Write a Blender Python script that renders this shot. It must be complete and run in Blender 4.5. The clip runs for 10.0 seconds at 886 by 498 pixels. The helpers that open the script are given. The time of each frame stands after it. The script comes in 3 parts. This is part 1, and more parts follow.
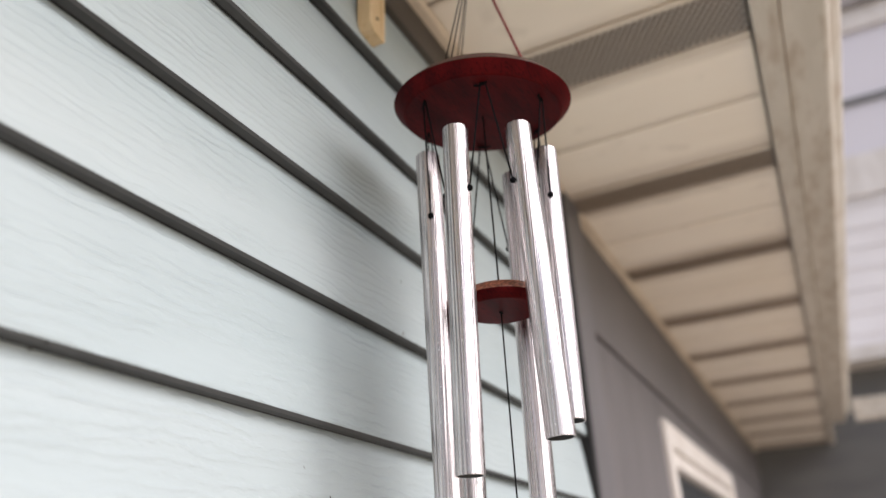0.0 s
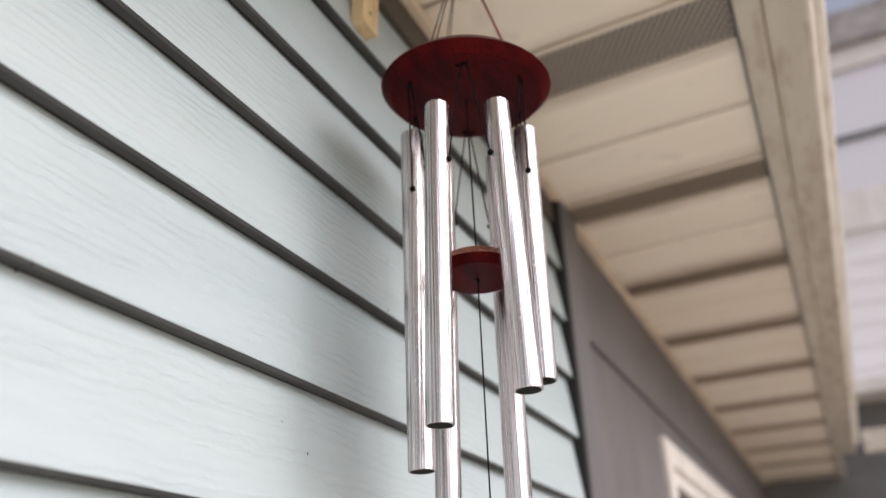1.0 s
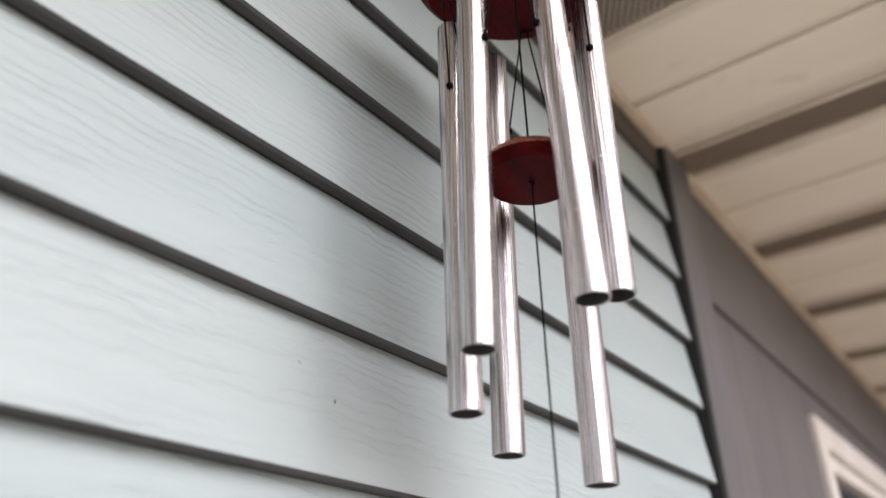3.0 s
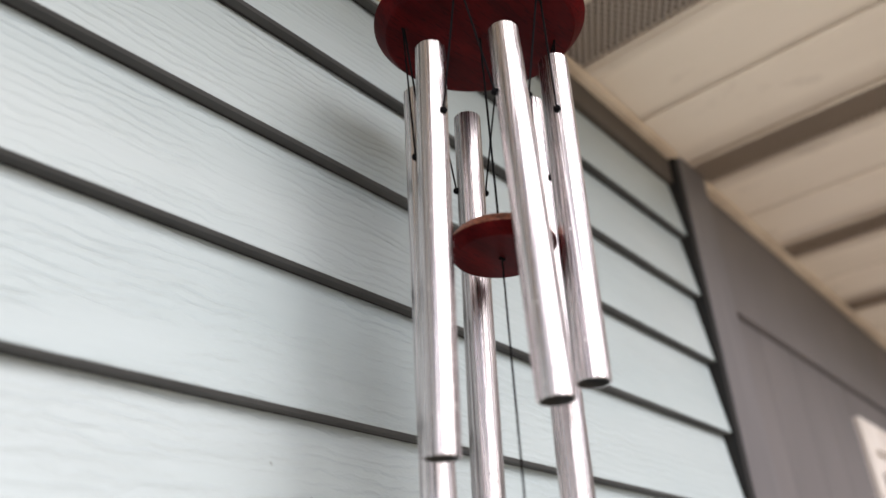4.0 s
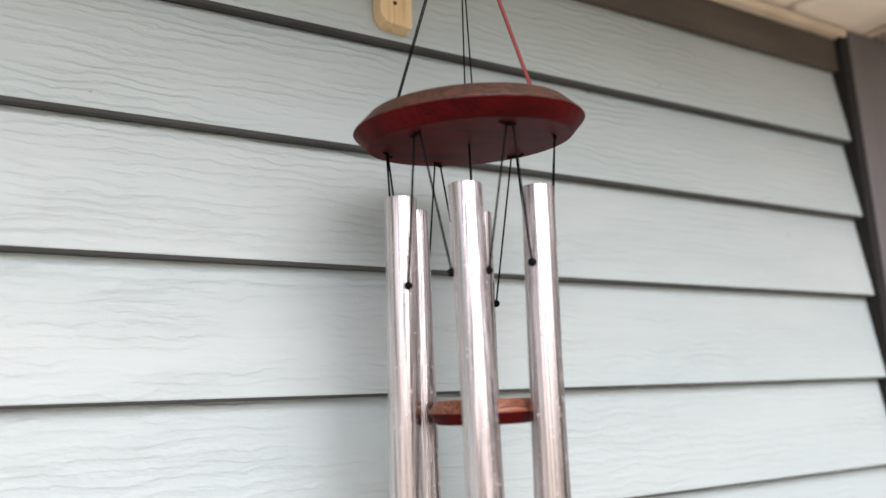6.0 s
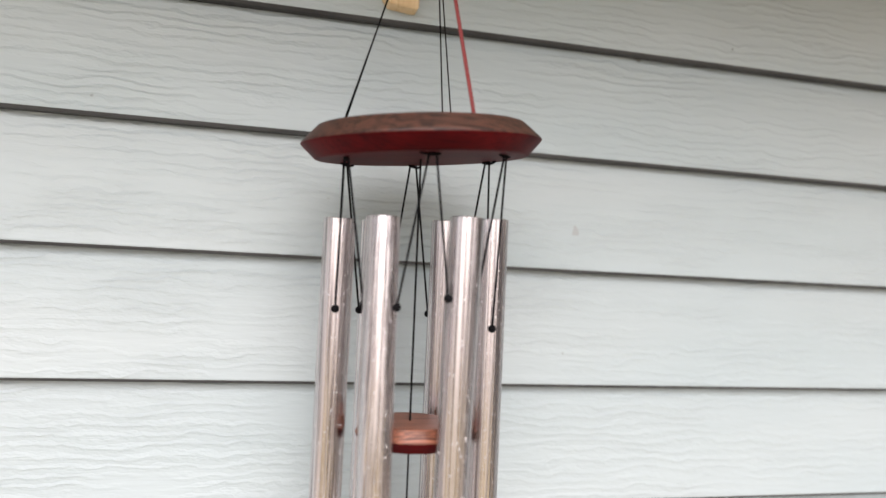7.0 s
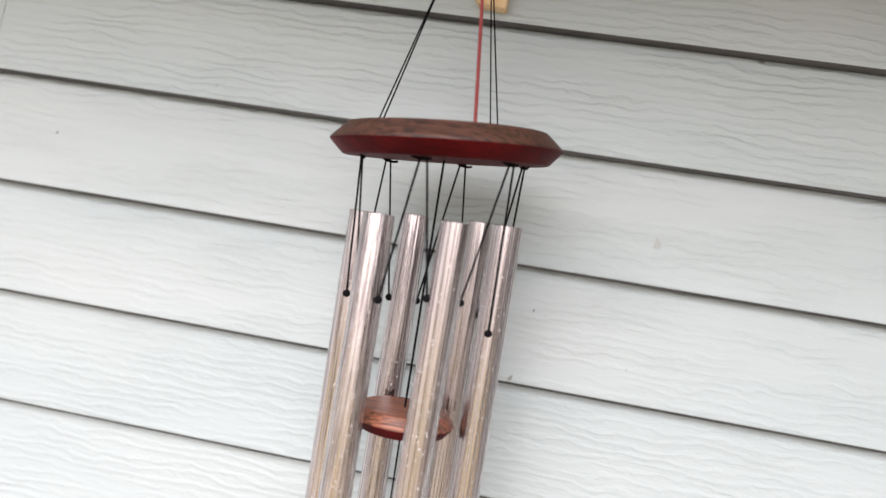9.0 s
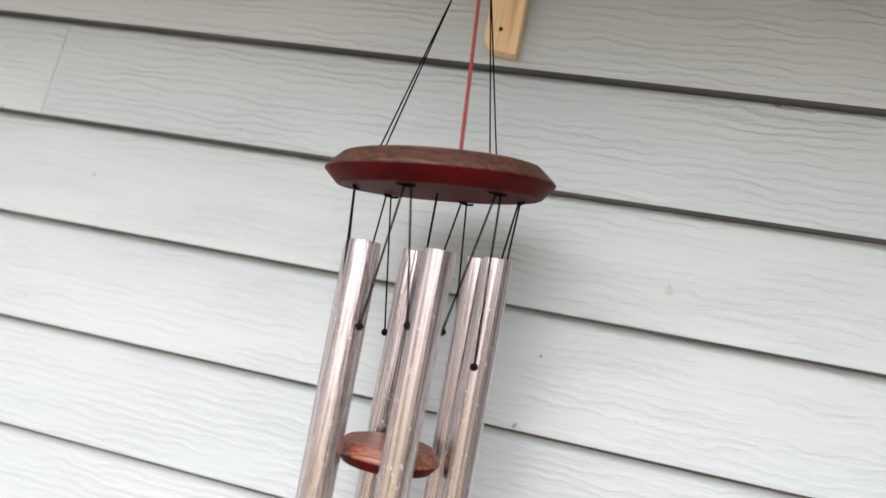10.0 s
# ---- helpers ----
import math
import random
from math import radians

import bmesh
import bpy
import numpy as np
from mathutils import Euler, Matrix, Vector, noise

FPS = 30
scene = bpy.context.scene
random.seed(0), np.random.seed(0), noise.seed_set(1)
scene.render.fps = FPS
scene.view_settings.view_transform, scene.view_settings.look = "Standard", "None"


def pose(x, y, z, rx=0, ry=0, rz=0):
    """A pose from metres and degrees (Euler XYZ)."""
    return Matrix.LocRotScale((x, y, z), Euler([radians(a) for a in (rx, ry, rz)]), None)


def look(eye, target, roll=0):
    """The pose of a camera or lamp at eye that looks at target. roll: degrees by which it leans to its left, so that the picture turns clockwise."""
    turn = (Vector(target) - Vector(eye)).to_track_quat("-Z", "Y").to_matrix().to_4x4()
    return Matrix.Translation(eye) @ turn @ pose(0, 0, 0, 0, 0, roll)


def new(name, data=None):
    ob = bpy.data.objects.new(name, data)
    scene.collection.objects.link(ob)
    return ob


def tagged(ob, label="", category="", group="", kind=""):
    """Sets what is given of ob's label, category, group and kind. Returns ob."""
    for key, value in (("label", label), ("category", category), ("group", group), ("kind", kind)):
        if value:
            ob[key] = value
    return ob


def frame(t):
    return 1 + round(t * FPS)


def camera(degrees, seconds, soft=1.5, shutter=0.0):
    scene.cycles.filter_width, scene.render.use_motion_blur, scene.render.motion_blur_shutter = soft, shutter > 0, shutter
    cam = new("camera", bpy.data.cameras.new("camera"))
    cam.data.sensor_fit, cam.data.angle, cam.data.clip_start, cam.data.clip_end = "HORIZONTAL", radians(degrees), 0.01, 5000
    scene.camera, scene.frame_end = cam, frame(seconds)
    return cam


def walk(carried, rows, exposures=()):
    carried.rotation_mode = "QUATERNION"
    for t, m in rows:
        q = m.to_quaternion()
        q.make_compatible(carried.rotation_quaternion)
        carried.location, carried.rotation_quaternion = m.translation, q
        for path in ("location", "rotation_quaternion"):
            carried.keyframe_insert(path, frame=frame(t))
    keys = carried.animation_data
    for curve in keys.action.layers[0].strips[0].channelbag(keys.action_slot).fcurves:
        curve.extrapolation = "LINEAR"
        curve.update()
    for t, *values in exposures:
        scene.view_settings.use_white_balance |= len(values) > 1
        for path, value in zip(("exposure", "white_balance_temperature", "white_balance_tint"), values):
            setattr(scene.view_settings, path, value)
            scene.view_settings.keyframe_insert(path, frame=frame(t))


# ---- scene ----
cam = camera(62.0, 10.0)
cam.data.dof.use_dof, cam.data.dof.focus_distance, cam.data.dof.aperture_fstop = True, 0.68, 2.8
PATH = [
    (0, (-1.479, -0.427, 1.538), (0.15, 0.362, 2.389), -2.6),
    (0.5, (-1.468, -0.443, 1.505), (0.144, 0.349, 2.385), -1.4),
    (1, (-1.46, -0.452, 1.464), (0.118, 0.343, 2.401), -1.5),
    (1.5, (-1.433, -0.449, 1.432), (0.13, 0.308, 2.423), -2.3),
    (2, (-1.381, -0.444, 1.422), (0.147, 0.351, 2.438), -1.9),
    (2.5, (-1.327, -0.424, 1.444), (0.139, 0.523, 2.42), -0.8),
    (2.7, (-1.305, -0.418, 1.448), (0.131, 0.589, 2.409), -0.4),
    (3.8, (-1.256, -0.478, 1.474), (0.059, 0.684, 2.435), -1.6),
    (4, (-1.253, -0.482, 1.522), (0.073, 0.678, 2.47), -2.5),
    (4.5, (-1.251, -0.595, 1.578), (0.058, 0.603, 2.506), -4.0),
    (5, (-1.283, -0.650, 1.642), (0.018, 0.668, 2.396), -3.5),
    (5.5, (-1.219, -0.676, 1.724), (-0.061, 0.853, 2.288), -3.4),
    (5.7, (-1.197, -0.677, 1.763), (-0.113, 0.931, 2.254), -3.0),
    (7, (-0.959, -0.774, 1.927), (-0.474, 1.164, 2.015), 2.7),
    (7.5, (-0.914, -0.776, 1.955), (-0.623, 1.202, 1.905), 5.2),
    (8, (-0.873, -0.781, 1.973), (-0.795, 1.216, 1.877), 7.5),
    (8.5, (-0.81, -0.801, 1.984), (-0.939, 1.192, 1.875), 8.8),
    (9, (-0.744, -0.807, 1.969), (-0.98, 1.179, 1.919), 9.2),
    (9.5, (-0.69, -0.798, 1.952), (-1.042, 1.17, 1.988), 10.6),
    (10, (-0.671, -0.79, 1.942), (-1.129, 1.153, 2.067), 10.7),
]
walk(cam, [(t, look(eye, target, roll)) for t, eye, target, roll in PATH], [(0.0, 0.87, 6350, 16), (1.5, 0.80, 6350, 16), (2.6, 0.70, 6350, 16), (4.0, 0.82, 6350, 16), (4.5, 0.84, 6350, 16), (5.5, 0.97, 6350, 16), (7.0, 1.0, 6480, 17), (10.0, 1.07, 6500, 19)])

# ---- world, sun ----
world = bpy.data.worlds.new("World")
scene.world = world
world.use_nodes = True
wn = world.node_tree
sky = wn.nodes.new("ShaderNodeTexSky")
sky.sky_type, sky.sun_disc = 'NISHITA', False
sky.sun_elevation, sky.sun_rotation = radians(35), radians(187)
sky.dust_density, sky.air_density, sky.ozone_density = 2.0, 1.0, 1.0
haze = wn.nodes.new("ShaderNodeHueSaturation")
haze.inputs["Saturation"].default_value = 0.42
wn.links.new(sky.outputs[0], haze.inputs["Color"])
wn.links.new(haze.outputs[0], wn.nodes["Background"].inputs[0])
wn.nodes["Background"].inputs[1].default_value = 0.09
sun_data = bpy.data.lights.new("sun", 'SUN')
sun_data.energy, sun_data.angle, sun_data.color = 1.5, radians(53), (1.0, 0.965, 0.925)
sun = new("sun", sun_data)
sun.matrix_world = look((-1.05, -8.6, 6.07), (0, 0, 0))


# ---- materials ----
def material(name, colour, rough=0.6, metal=0.0):
    m = bpy.data.materials.new(name)
    m.use_nodes = True
    b = m.node_tree.nodes["Principled BSDF"]
    b.inputs["Base Color"].default_value = (*colour, 1)
    b.inputs["Roughness"].default_value = rough
    b.inputs["Metallic"].default_value = metal
    return m


def node(m, kind, **values):
    n = m.node_tree.nodes.new(kind)
    for key, value in values.items():
        n.inputs[key].default_value = value
    return n


def link(m, a, b):
    m.node_tree.links.new(a, b)


def coords(m, scale, by_object=True, rotate=(0, 0, 0)):
    """World place, shifted for every object and stretched."""
    geo = node(m, "ShaderNodeNewGeometry")
    mp = node(m, "ShaderNodeMapping")
    mp.inputs["Scale"].default_value = scale
    mp.inputs["Rotation"].default_value = rotate
    if by_object:
        info = node(m, "ShaderNodeObjectInfo")
        add = m.node_tree.nodes.new("ShaderNodeVectorMath")
        mul = m.node_tree.nodes.new("ShaderNodeMath")
        mul.operation = 'MULTIPLY'
        mul.inputs[1].default_value = 37.0
        link(m, info.outputs["Random"], mul.inputs[0])
        link(m, geo.outputs["Position"], add.inputs[0])
        link(m, mul.outputs[0], add.inputs[1])
        link(m, add.outputs[0], mp.inputs["Vector"])
    else:
        link(m, geo.outputs["Position"], mp.inputs["Vector"])
    return mp.outputs[0]


def noise_of(m, vec, scale=1.0, detail=4.0, rough=0.5, distort=0.0):
    n = node(m, "ShaderNodeTexNoise", Scale=scale, Detail=detail, Roughness=rough, Distortion=distort)
    link(m, vec, n.inputs["Vector"])
    return n.outputs["Fac"]


def ramp(m, fac, stops):
    r = node(m, "ShaderNodeValToRGB")
    els = r.color_ramp.elements
    while len(els) < len(stops):
        els.new(0.5)
    for e, (p, c) in zip(els, stops):
        e.position = p
        e.color = (*c, 1) if len(c) == 3 else c
    link(m, fac, r.inputs["Fac"])
    return r.outputs["Color"]


def grey(v):
    return (v, v, v)


def mixed(m, fac, a, b, mode='MIX'):
    n = node(m, "ShaderNodeMix")
    n.data_type, n.blend_type = 'RGBA', mode
    for socket, v in ((n.inputs[0], fac), (n.inputs[6], a), (n.inputs[7], b)):
        if isinstance(v, (int, float)):
            socket.default_value = v
        elif isinstance(v, tuple):
            socket.default_value = (*v, 1)
        else:
            link(m, v, socket)
    return n.outputs[2]


def colour_to(m, out):
    link(m, out, m.node_tree.nodes["Principled BSDF"].inputs["Base Color"])


def rough_to(m, out):
    link(m, out, m.node_tree.nodes["Principled BSDF"].inputs["Roughness"])


def bump(m, height, strength=0.3, distance=0.002, below=None):
    n = node(m, "ShaderNodeBump", Strength=strength, Distance=distance)
    link(m, height, n.inputs["Height"])
    if below is not None:
        link(m, below, n.inputs["Normal"])
    link(m, n.outputs[0], m.node_tree.nodes["Principled BSDF"].inputs["Normal"])
    return n.outputs[0]


def siding_material(name, low, high):
    m = material(name, low, 0.5)
    wide = noise_of(m, coords(m, (1.6, 1, 5)), 1.0, 3)
    fine = noise_of(m, coords(m, (9, 1, 60)), 1.0, 4)
    dots = noise_of(m, coords(m, (1, 1, 1)), 55.0, 1)
    c = ramp(m, wide, [(0.3, low), (0.7, high)])
    c = mixed(m, 0.16, c, ramp(m, fine, [(0.35, grey(0.8)), (0.65, grey(1.0))]), 'MULTIPLY')
    c = mixed(m, ramp(m, dots, [(0.80, grey(0)), (0.83, grey(0.75))]), c, (0.16, 0.15, 0.13))
    colour_to(m, c)
    # embossed cedar grain: soft, broken, wavy ridges along the board, in patches
    ring = node(m, "ShaderNodeTexWave", Scale=32.0, Distortion=9.0, Detail=4.0)
    ring.wave_type, ring.bands_direction, ring.wave_profile = 'BANDS', 'Z', 'SAW'
    ring.inputs["Detail Scale"].default_value = 1.1
    ring.inputs["Detail Roughness"].default_value = 0.62
    link(m, coords(m, (0.42, 0.2, 1)), ring.inputs["Vector"])
    soft = ramp(m, ring.outputs["Fac"], [(0.0, grey(0.0)), (0.35, grey(0.35)), (0.62, grey(1.0)), (1.0, grey(0.0))])
    broken = ramp(m, noise_of(m, coords(m, (7, 1, 34)), 1.0, 3), [(0.36, grey(0.0)), (0.58, grey(1.0))])
    thread = noise_of(m, coords(m, (14, 4, 190)), 1.0, 3, 0.6)
    h = mixed(m, 1.0, soft, broken, 'MULTIPLY')
    h = mixed(m, 0.28, h, thread)
    first = bump(m, h, 1.0, 0.0014)
    bump(m, noise_of(m, coords(m, (60, 60, 160)), 1.0, 3), 0.12, 0.0008, first)
    return m


M_SIDING = siding_material("siding_paint", (0.393, 0.466, 0.480), (0.448, 0.509, 0.518))
# Raw board edge, its grey darkened to hold the shade under the lap.
M_EDGE = material("shaded_raw_edge", (0.105, 0.11, 0.105), 0.85)
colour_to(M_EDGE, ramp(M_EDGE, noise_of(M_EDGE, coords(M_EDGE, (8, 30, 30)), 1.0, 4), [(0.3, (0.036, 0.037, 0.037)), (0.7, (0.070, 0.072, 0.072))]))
M_BACK = material("sheathing", (0.05, 0.05, 0.05), 0.9)

M_GREY = material("grey_wall_paint", (0.14, 0.13, 0.135), 0.55)
colour_to(M_GREY, ramp(M_GREY, noise_of(M_GREY, coords(M_GREY, (3, 3, 1.2)), 1.5, 4), [(0.3, (0.125, 0.117, 0.12)), (0.7, (0.16, 0.148, 0.15))]))
bump(M_GREY, noise_of(M_GREY, coords(M_GREY, (120, 120, 8)), 1.0, 4), 0.25, 0.001)
# Frieze tone darkened to hold the shade that gathers under the soffit.
M_FRIEZE = material("shaded_frieze_paint", (0.10, 0.085, 0.07), 0.6)
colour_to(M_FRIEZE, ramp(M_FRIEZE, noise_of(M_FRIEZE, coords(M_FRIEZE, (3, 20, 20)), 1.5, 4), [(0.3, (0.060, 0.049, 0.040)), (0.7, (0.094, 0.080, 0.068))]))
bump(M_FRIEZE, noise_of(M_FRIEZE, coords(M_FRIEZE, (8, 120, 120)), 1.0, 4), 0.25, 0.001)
M_POST = material("grey_trim_paint", (0.25, 0.235, 0.24), 0.5)
colour_to(M_POST, ramp(M_POST, noise_of(M_POST, coords(M_POST, (20, 20, 2)), 1.5, 4), [(0.3, (0.128, 0.121, 0.126)), (0.7, (0.158, 0.150, 0.155))]))
bump(M_POST, noise_of(M_POST, coords(M_POST, (90, 90, 6)), 1.0, 4), 0.2, 0.001)
# Black painted shade for the corner joint and the strip under each lap.
M_GAP_SHADE = material("gap_shade", (0.012, 0.012, 0.012), 0.9)

M_SOFFIT = material("soffit_paint", (0.56, 0.48, 0.39), 0.42)
s_wide = noise_of(M_SOFFIT, coords(M_SOFFIT, (5, 2, 2)), 1.0, 4)
s_spot = noise_of(M_SOFFIT, coords(M_SOFFIT, (14, 10, 10)), 1.0, 5)
s_paint = mixed(M_SOFFIT, ramp(M_SOFFIT, s_spot, [(0.6, grey(0)), (0.85, grey(0.35))]), ramp(M_SOFFIT, s_wide, [(0.3, (0.83, 0.74, 0.62)), (0.7, (0.89, 0.81, 0.70))]), (0.30, 0.24, 0.17))
# browner beside the vents and along the joints, streaked and uneven
s_tri = node(M_SOFFIT, "ShaderNodeMath")
s_tri.operation = 'PINGPONG'
s_tri.inputs[1].default_value = 0.26
s_xyz = node(M_SOFFIT, "ShaderNodeSeparateXYZ")
s_shift = node(M_SOFFIT, "ShaderNodeMath")
s_shift.inputs[1].default_value = 10 * 0.52 - 0.118
link(M_SOFFIT, node(M_SOFFIT, "ShaderNodeNewGeometry").outputs["Position"], s_xyz.inputs[0])
link(M_SOFFIT, s_xyz.outputs["X"], s_shift.inputs[0])
link(M_SOFFIT, s_shift.outputs[0], s_tri.inputs[0])
s_near = ramp(M_SOFFIT, s_tri.outputs[0], [(0.050, grey(0.62)), (0.078, grey(0.33)), (0.112, grey(0.0)), (0.245, grey(0.0)), (0.255, grey(0.22)), (0.26, grey(0.5))])
s_smear = ramp(M_SOFFIT, noise_of(M_SOFFIT, coords(M_SOFFIT, (10, 3, 3)), 1.0, 5, 0.6), [(0.3, grey(0.35)), (0.65, grey(1.0))])
colour_to(M_SOFFIT, mixed(M_SOFFIT, mixed(M_SOFFIT, 1.0, s_near, s_smear, 'MULTIPLY'), s_paint, (0.27, 0.205, 0.145)))
bump(M_SOFFIT, noise_of(M_SOFFIT, coords(M_SOFFIT, (80, 15, 80)), 1.0, 4), 0.12, 0.001)
M_TRIM = material("cream_channel", (0.66, 0.56, 0.44), 0.5)
colour_to(M_TRIM, ramp(M_TRIM, noise_of(M_TRIM, coords(M_TRIM, (12, 12, 12)), 1.0, 4), [(0.3, (0.55, 0.45, 0.34)), (0.65, (0.72, 0.62, 0.49))]))
M_GUTTER = material("gutter_paint", (0.55, 0.50, 0.43), 0.45)
g_a = noise_of(M_GUTTER, coords(M_GUTTER, (3, 14, 14)), 1.0, 5, 0.6)
g_b = noise_of(M_GUTTER, coords(M_GUTTER, (9, 30, 30)), 1.0, 5, 0.6)
colour_to(M_GUTTER, mixed(M_GUTTER, ramp(M_GUTTER, g_b, [(0.48, grey(0)), (0.72, grey(0.75))]), ramp(M_GUTTER, g_a, [(0.3, (0.50, 0.455, 0.385)), (0.7, (0.62, 0.57, 0.50))]), (0.30, 0.21, 0.13)))
M_MESH = material("vent_mesh_metal", (0.43, 0.375, 0.325), 0.5, 0.1)
# Same mesh as above, browner to carry the shade on the farther strips.
M_MESH_SHADED = material("shaded_vent_mesh", (0.36, 0.285, 0.22), 0.6)
M_CAVITY = material("attic_cavity", (0.19, 0.158, 0.13), 0.9)
M_WHITE = material("white_window_paint", (0.74, 0.70, 0.66), 0.45)
colour_to(M_WHITE, ramp(M_WHITE, noise_of(M_WHITE, coords(M_WHITE, (10, 10, 3)), 1.0, 4), [(0.3, (0.68, 0.63, 0.58)), (0.7, (0.80, 0.76, 0.72))]))
M_GLASS = material("window_glass", (0.04, 0.045, 0.05), 0.04)
M_ROOF = material("roof_shingle", (0.09, 0.085, 0.08), 0.9)
colour_to(M_ROOF, ramp(M_ROOF, noise_of(M_ROOF, coords(M_ROOF, (20, 20, 20)), 1.0, 5), [(0.3, (0.05, 0.05, 0.05)), (0.7, (0.14, 0.13, 0.12))]))
M_WING = material("wing_siding_paint", (0.50, 0.47, 0.47), 0.6)
colour_to(M_WING, ramp(M_WING, noise_of(M_WING, coords(M_WING, (1, 1, 3)), 1.0, 4), [(0.3, (0.78, 0.735, 0.72)), (0.7, (0.86, 0.83, 0.82))]))
M_DARKWALL = material("end_wall_paint", (0.13, 0.13, 0.13), 0.6)
colour_to(M_DARKWALL, ramp(M_DARKWALL, noise_of(M_DARKWALL, coords(M_DARKWALL, (2, 2, 8)), 1.0, 4), [(0.3, (0.12, 0.12, 0.12)), (0.7, (0.17, 0.17, 0.165))]))
M_GROUND = material("pale_ground", (0.26, 0.21, 0.11), 0.95)
colour_to(M_GROUND, ramp(M_GROUND, noise_of(M_GROUND, coords(M_GROUND, (1, 1, 1)), 1.3, 8, 0.65), [(0.3, (0.50, 0.45, 0.42)), (0.7, (0.62, 0.56, 0.53))]))
# Patio is out of view; made pale to throw light up at the soffit.
M_PAVE = material("patio_bounce", (0.36, 0.34, 0.31), 0.85)
colour_to(M_PAVE, ramp(M_PAVE, noise_of(M_PAVE, coords(M_PAVE, (1, 1, 1)), 5, 8, 0.65), [(0.3, (0.60, 0.53, 0.44)), (0.7, (0.70, 0.62, 0.52))]))

# rough-sawn pine of the bracket
M_PINE = material("bare_pine", (0.60, 0.43, 0.23), 0.65)
p_g = noise_of(M_PINE, coords(M_PINE, (130, 60, 5)), 1.0, 4, 0.5, 0.6)
colour_to(M_PINE, ramp(M_PINE, p_g, [(0.3, (0.52, 0.35, 0.17)), (0.5, (0.66, 0.49, 0.28)), (0.75, (0.72, 0.56, 0.35))]))
bump(M_PINE, p_g, 0.2, 0.0006)

# stained oak: open grain showing on the weathered faces
def oak(name, dark, light, rough):
    m = material(name, dark, rough)
    # growth rings cut lengthwise: fine wavy lines along the board
    rings = node(m, "ShaderNodeTexWave", Scale=112.0, Distortion=4.5, Detail=3.0)
    rings.wave_type, rings.bands_direction, rings.wave_profile = 'BANDS', 'Y', 'SAW'
    rings.inputs["Detail Scale"].default_value = 0.28
    link(m, coords(m, (0.16, 0.8, 0.9), False, (-0.75, 0.0, 0.03)), rings.inputs["Vector"])
    wide = rings.outputs["Fac"]
    pores = noise_of(m, coords(m, (22, 420, 420), False, (0, 0, 0.05)), 1.0, 3)
    c = ramp(m, wide, [(0.0, dark), (0.30, tuple(0.55 * v + 0.2 * d for v, d in zip(light, dark))), (0.85, light), (1.0, dark)])
    c = mixed(m, ramp(m, pores, [(0.46, grey(0)), (0.58, grey(0.8))]), c, tuple(v * 0.3 for v in dark))
    colour_to(m, c)
    first = bump(m, wide, 0.4, 0.0008)
    bump(m, pores, 0.35, 0.0005, first)
    return m


M_OAK_TOP = oak("weathered_oak_stain", (0.008, 0.004, 0.0035), (0.135, 0.053, 0.034), 0.5)
M_OAK_RED = material("red_oak_stain", (0.06, 0.005, 0.008), 0.5)
r_w = noise_of(M_OAK_RED, coords(M_OAK_RED, (9, 40, 40), False, (0, 0, 0.5)), 1.0, 4)
r_p = noise_of(M_OAK_RED, coords(M_OAK_RED, (60, 500, 400), False, (0, 0, 0.5)), 1.0, 3)
colour_to(M_OAK_RED, mixed(M_OAK_RED, ramp(M_OAK_RED, r_p, [(0.52, grey(0)), (0.66, grey(0.7))]), ramp(M_OAK_RED, r_w, [(0.3, (0.032, 0.0018, 0.0024)), (0.7, (0.088, 0.0038, 0.0044))]), (0.018, 0.002, 0.003)))
bump(M_OAK_RED, r_p, 0.25, 0.0004)
M_OAK_RED.node_tree.nodes["Principled BSDF"].inputs["Specular IOR Level"].default_value = 0.05
M_STRIKER = oak("worn_striker_stain", (0.19, 0.058, 0.030), (0.38, 0.145, 0.082), 0.42)
M_CORD = material("black_cord", (0.006, 0.006, 0.007), 1.0)
M_CORD.node_tree.nodes["Principled BSDF"].inputs["Specular IOR Level"].default_value = 0.1
M_REDCORD = material("red_cord", (0.22, 0.035, 0.035), 0.7)
M_ALU = material("polished_aluminium", (0.86, 0.84, 0.84), 0.13, 1.0)
a_s = noise_of(M_ALU, coords(M_ALU, (420, 420, 1.5)), 1.0, 3)
a_d = noise_of(M_ALU, coords(M_ALU, (60, 60, 60)), 1.0, 5)
rough_to(M_ALU, ramp(M_ALU, a_s, [(0.3, grey(0.17)), (0.7, grey(0.36))]))
colour_to(M_ALU, mixed(M_ALU, ramp(M_ALU, a_d, [(0.62, grey(0)), (0.8, grey(0.35))]), ramp(M_ALU, noise_of(M_ALU, coords(M_ALU, (520, 520, 1.6)), 1.0, 4, 0.65), [(0.38, (0.29, 0.262, 0.258)), (0.46, (0.58, 0.532, 0.530)), (0.53, (0.69, 0.635, 0.633)), (0.60, (0.80, 0.745, 0.743))]), (0.62, 0.58, 0.56)))
bump(M_ALU, noise_of(M_ALU, coords(M_ALU, (330, 330, 0.7)), 1.0, 3, 0.55), 0.85, 0.0015)
M_TUBE_IN = material("dull_tube_inside", (0.10, 0.10, 0.10), 0.6, 0.6)
M_HOLE = material("dark_hole", (0.008, 0.008, 0.008), 0.9)
M_DROP = material("dried_water_spot", (0.66, 0.64, 0.64), 0.3)
M_STEEL = material("zinc_steel", (0.5, 0.5, 0.5), 0.35, 1.0)


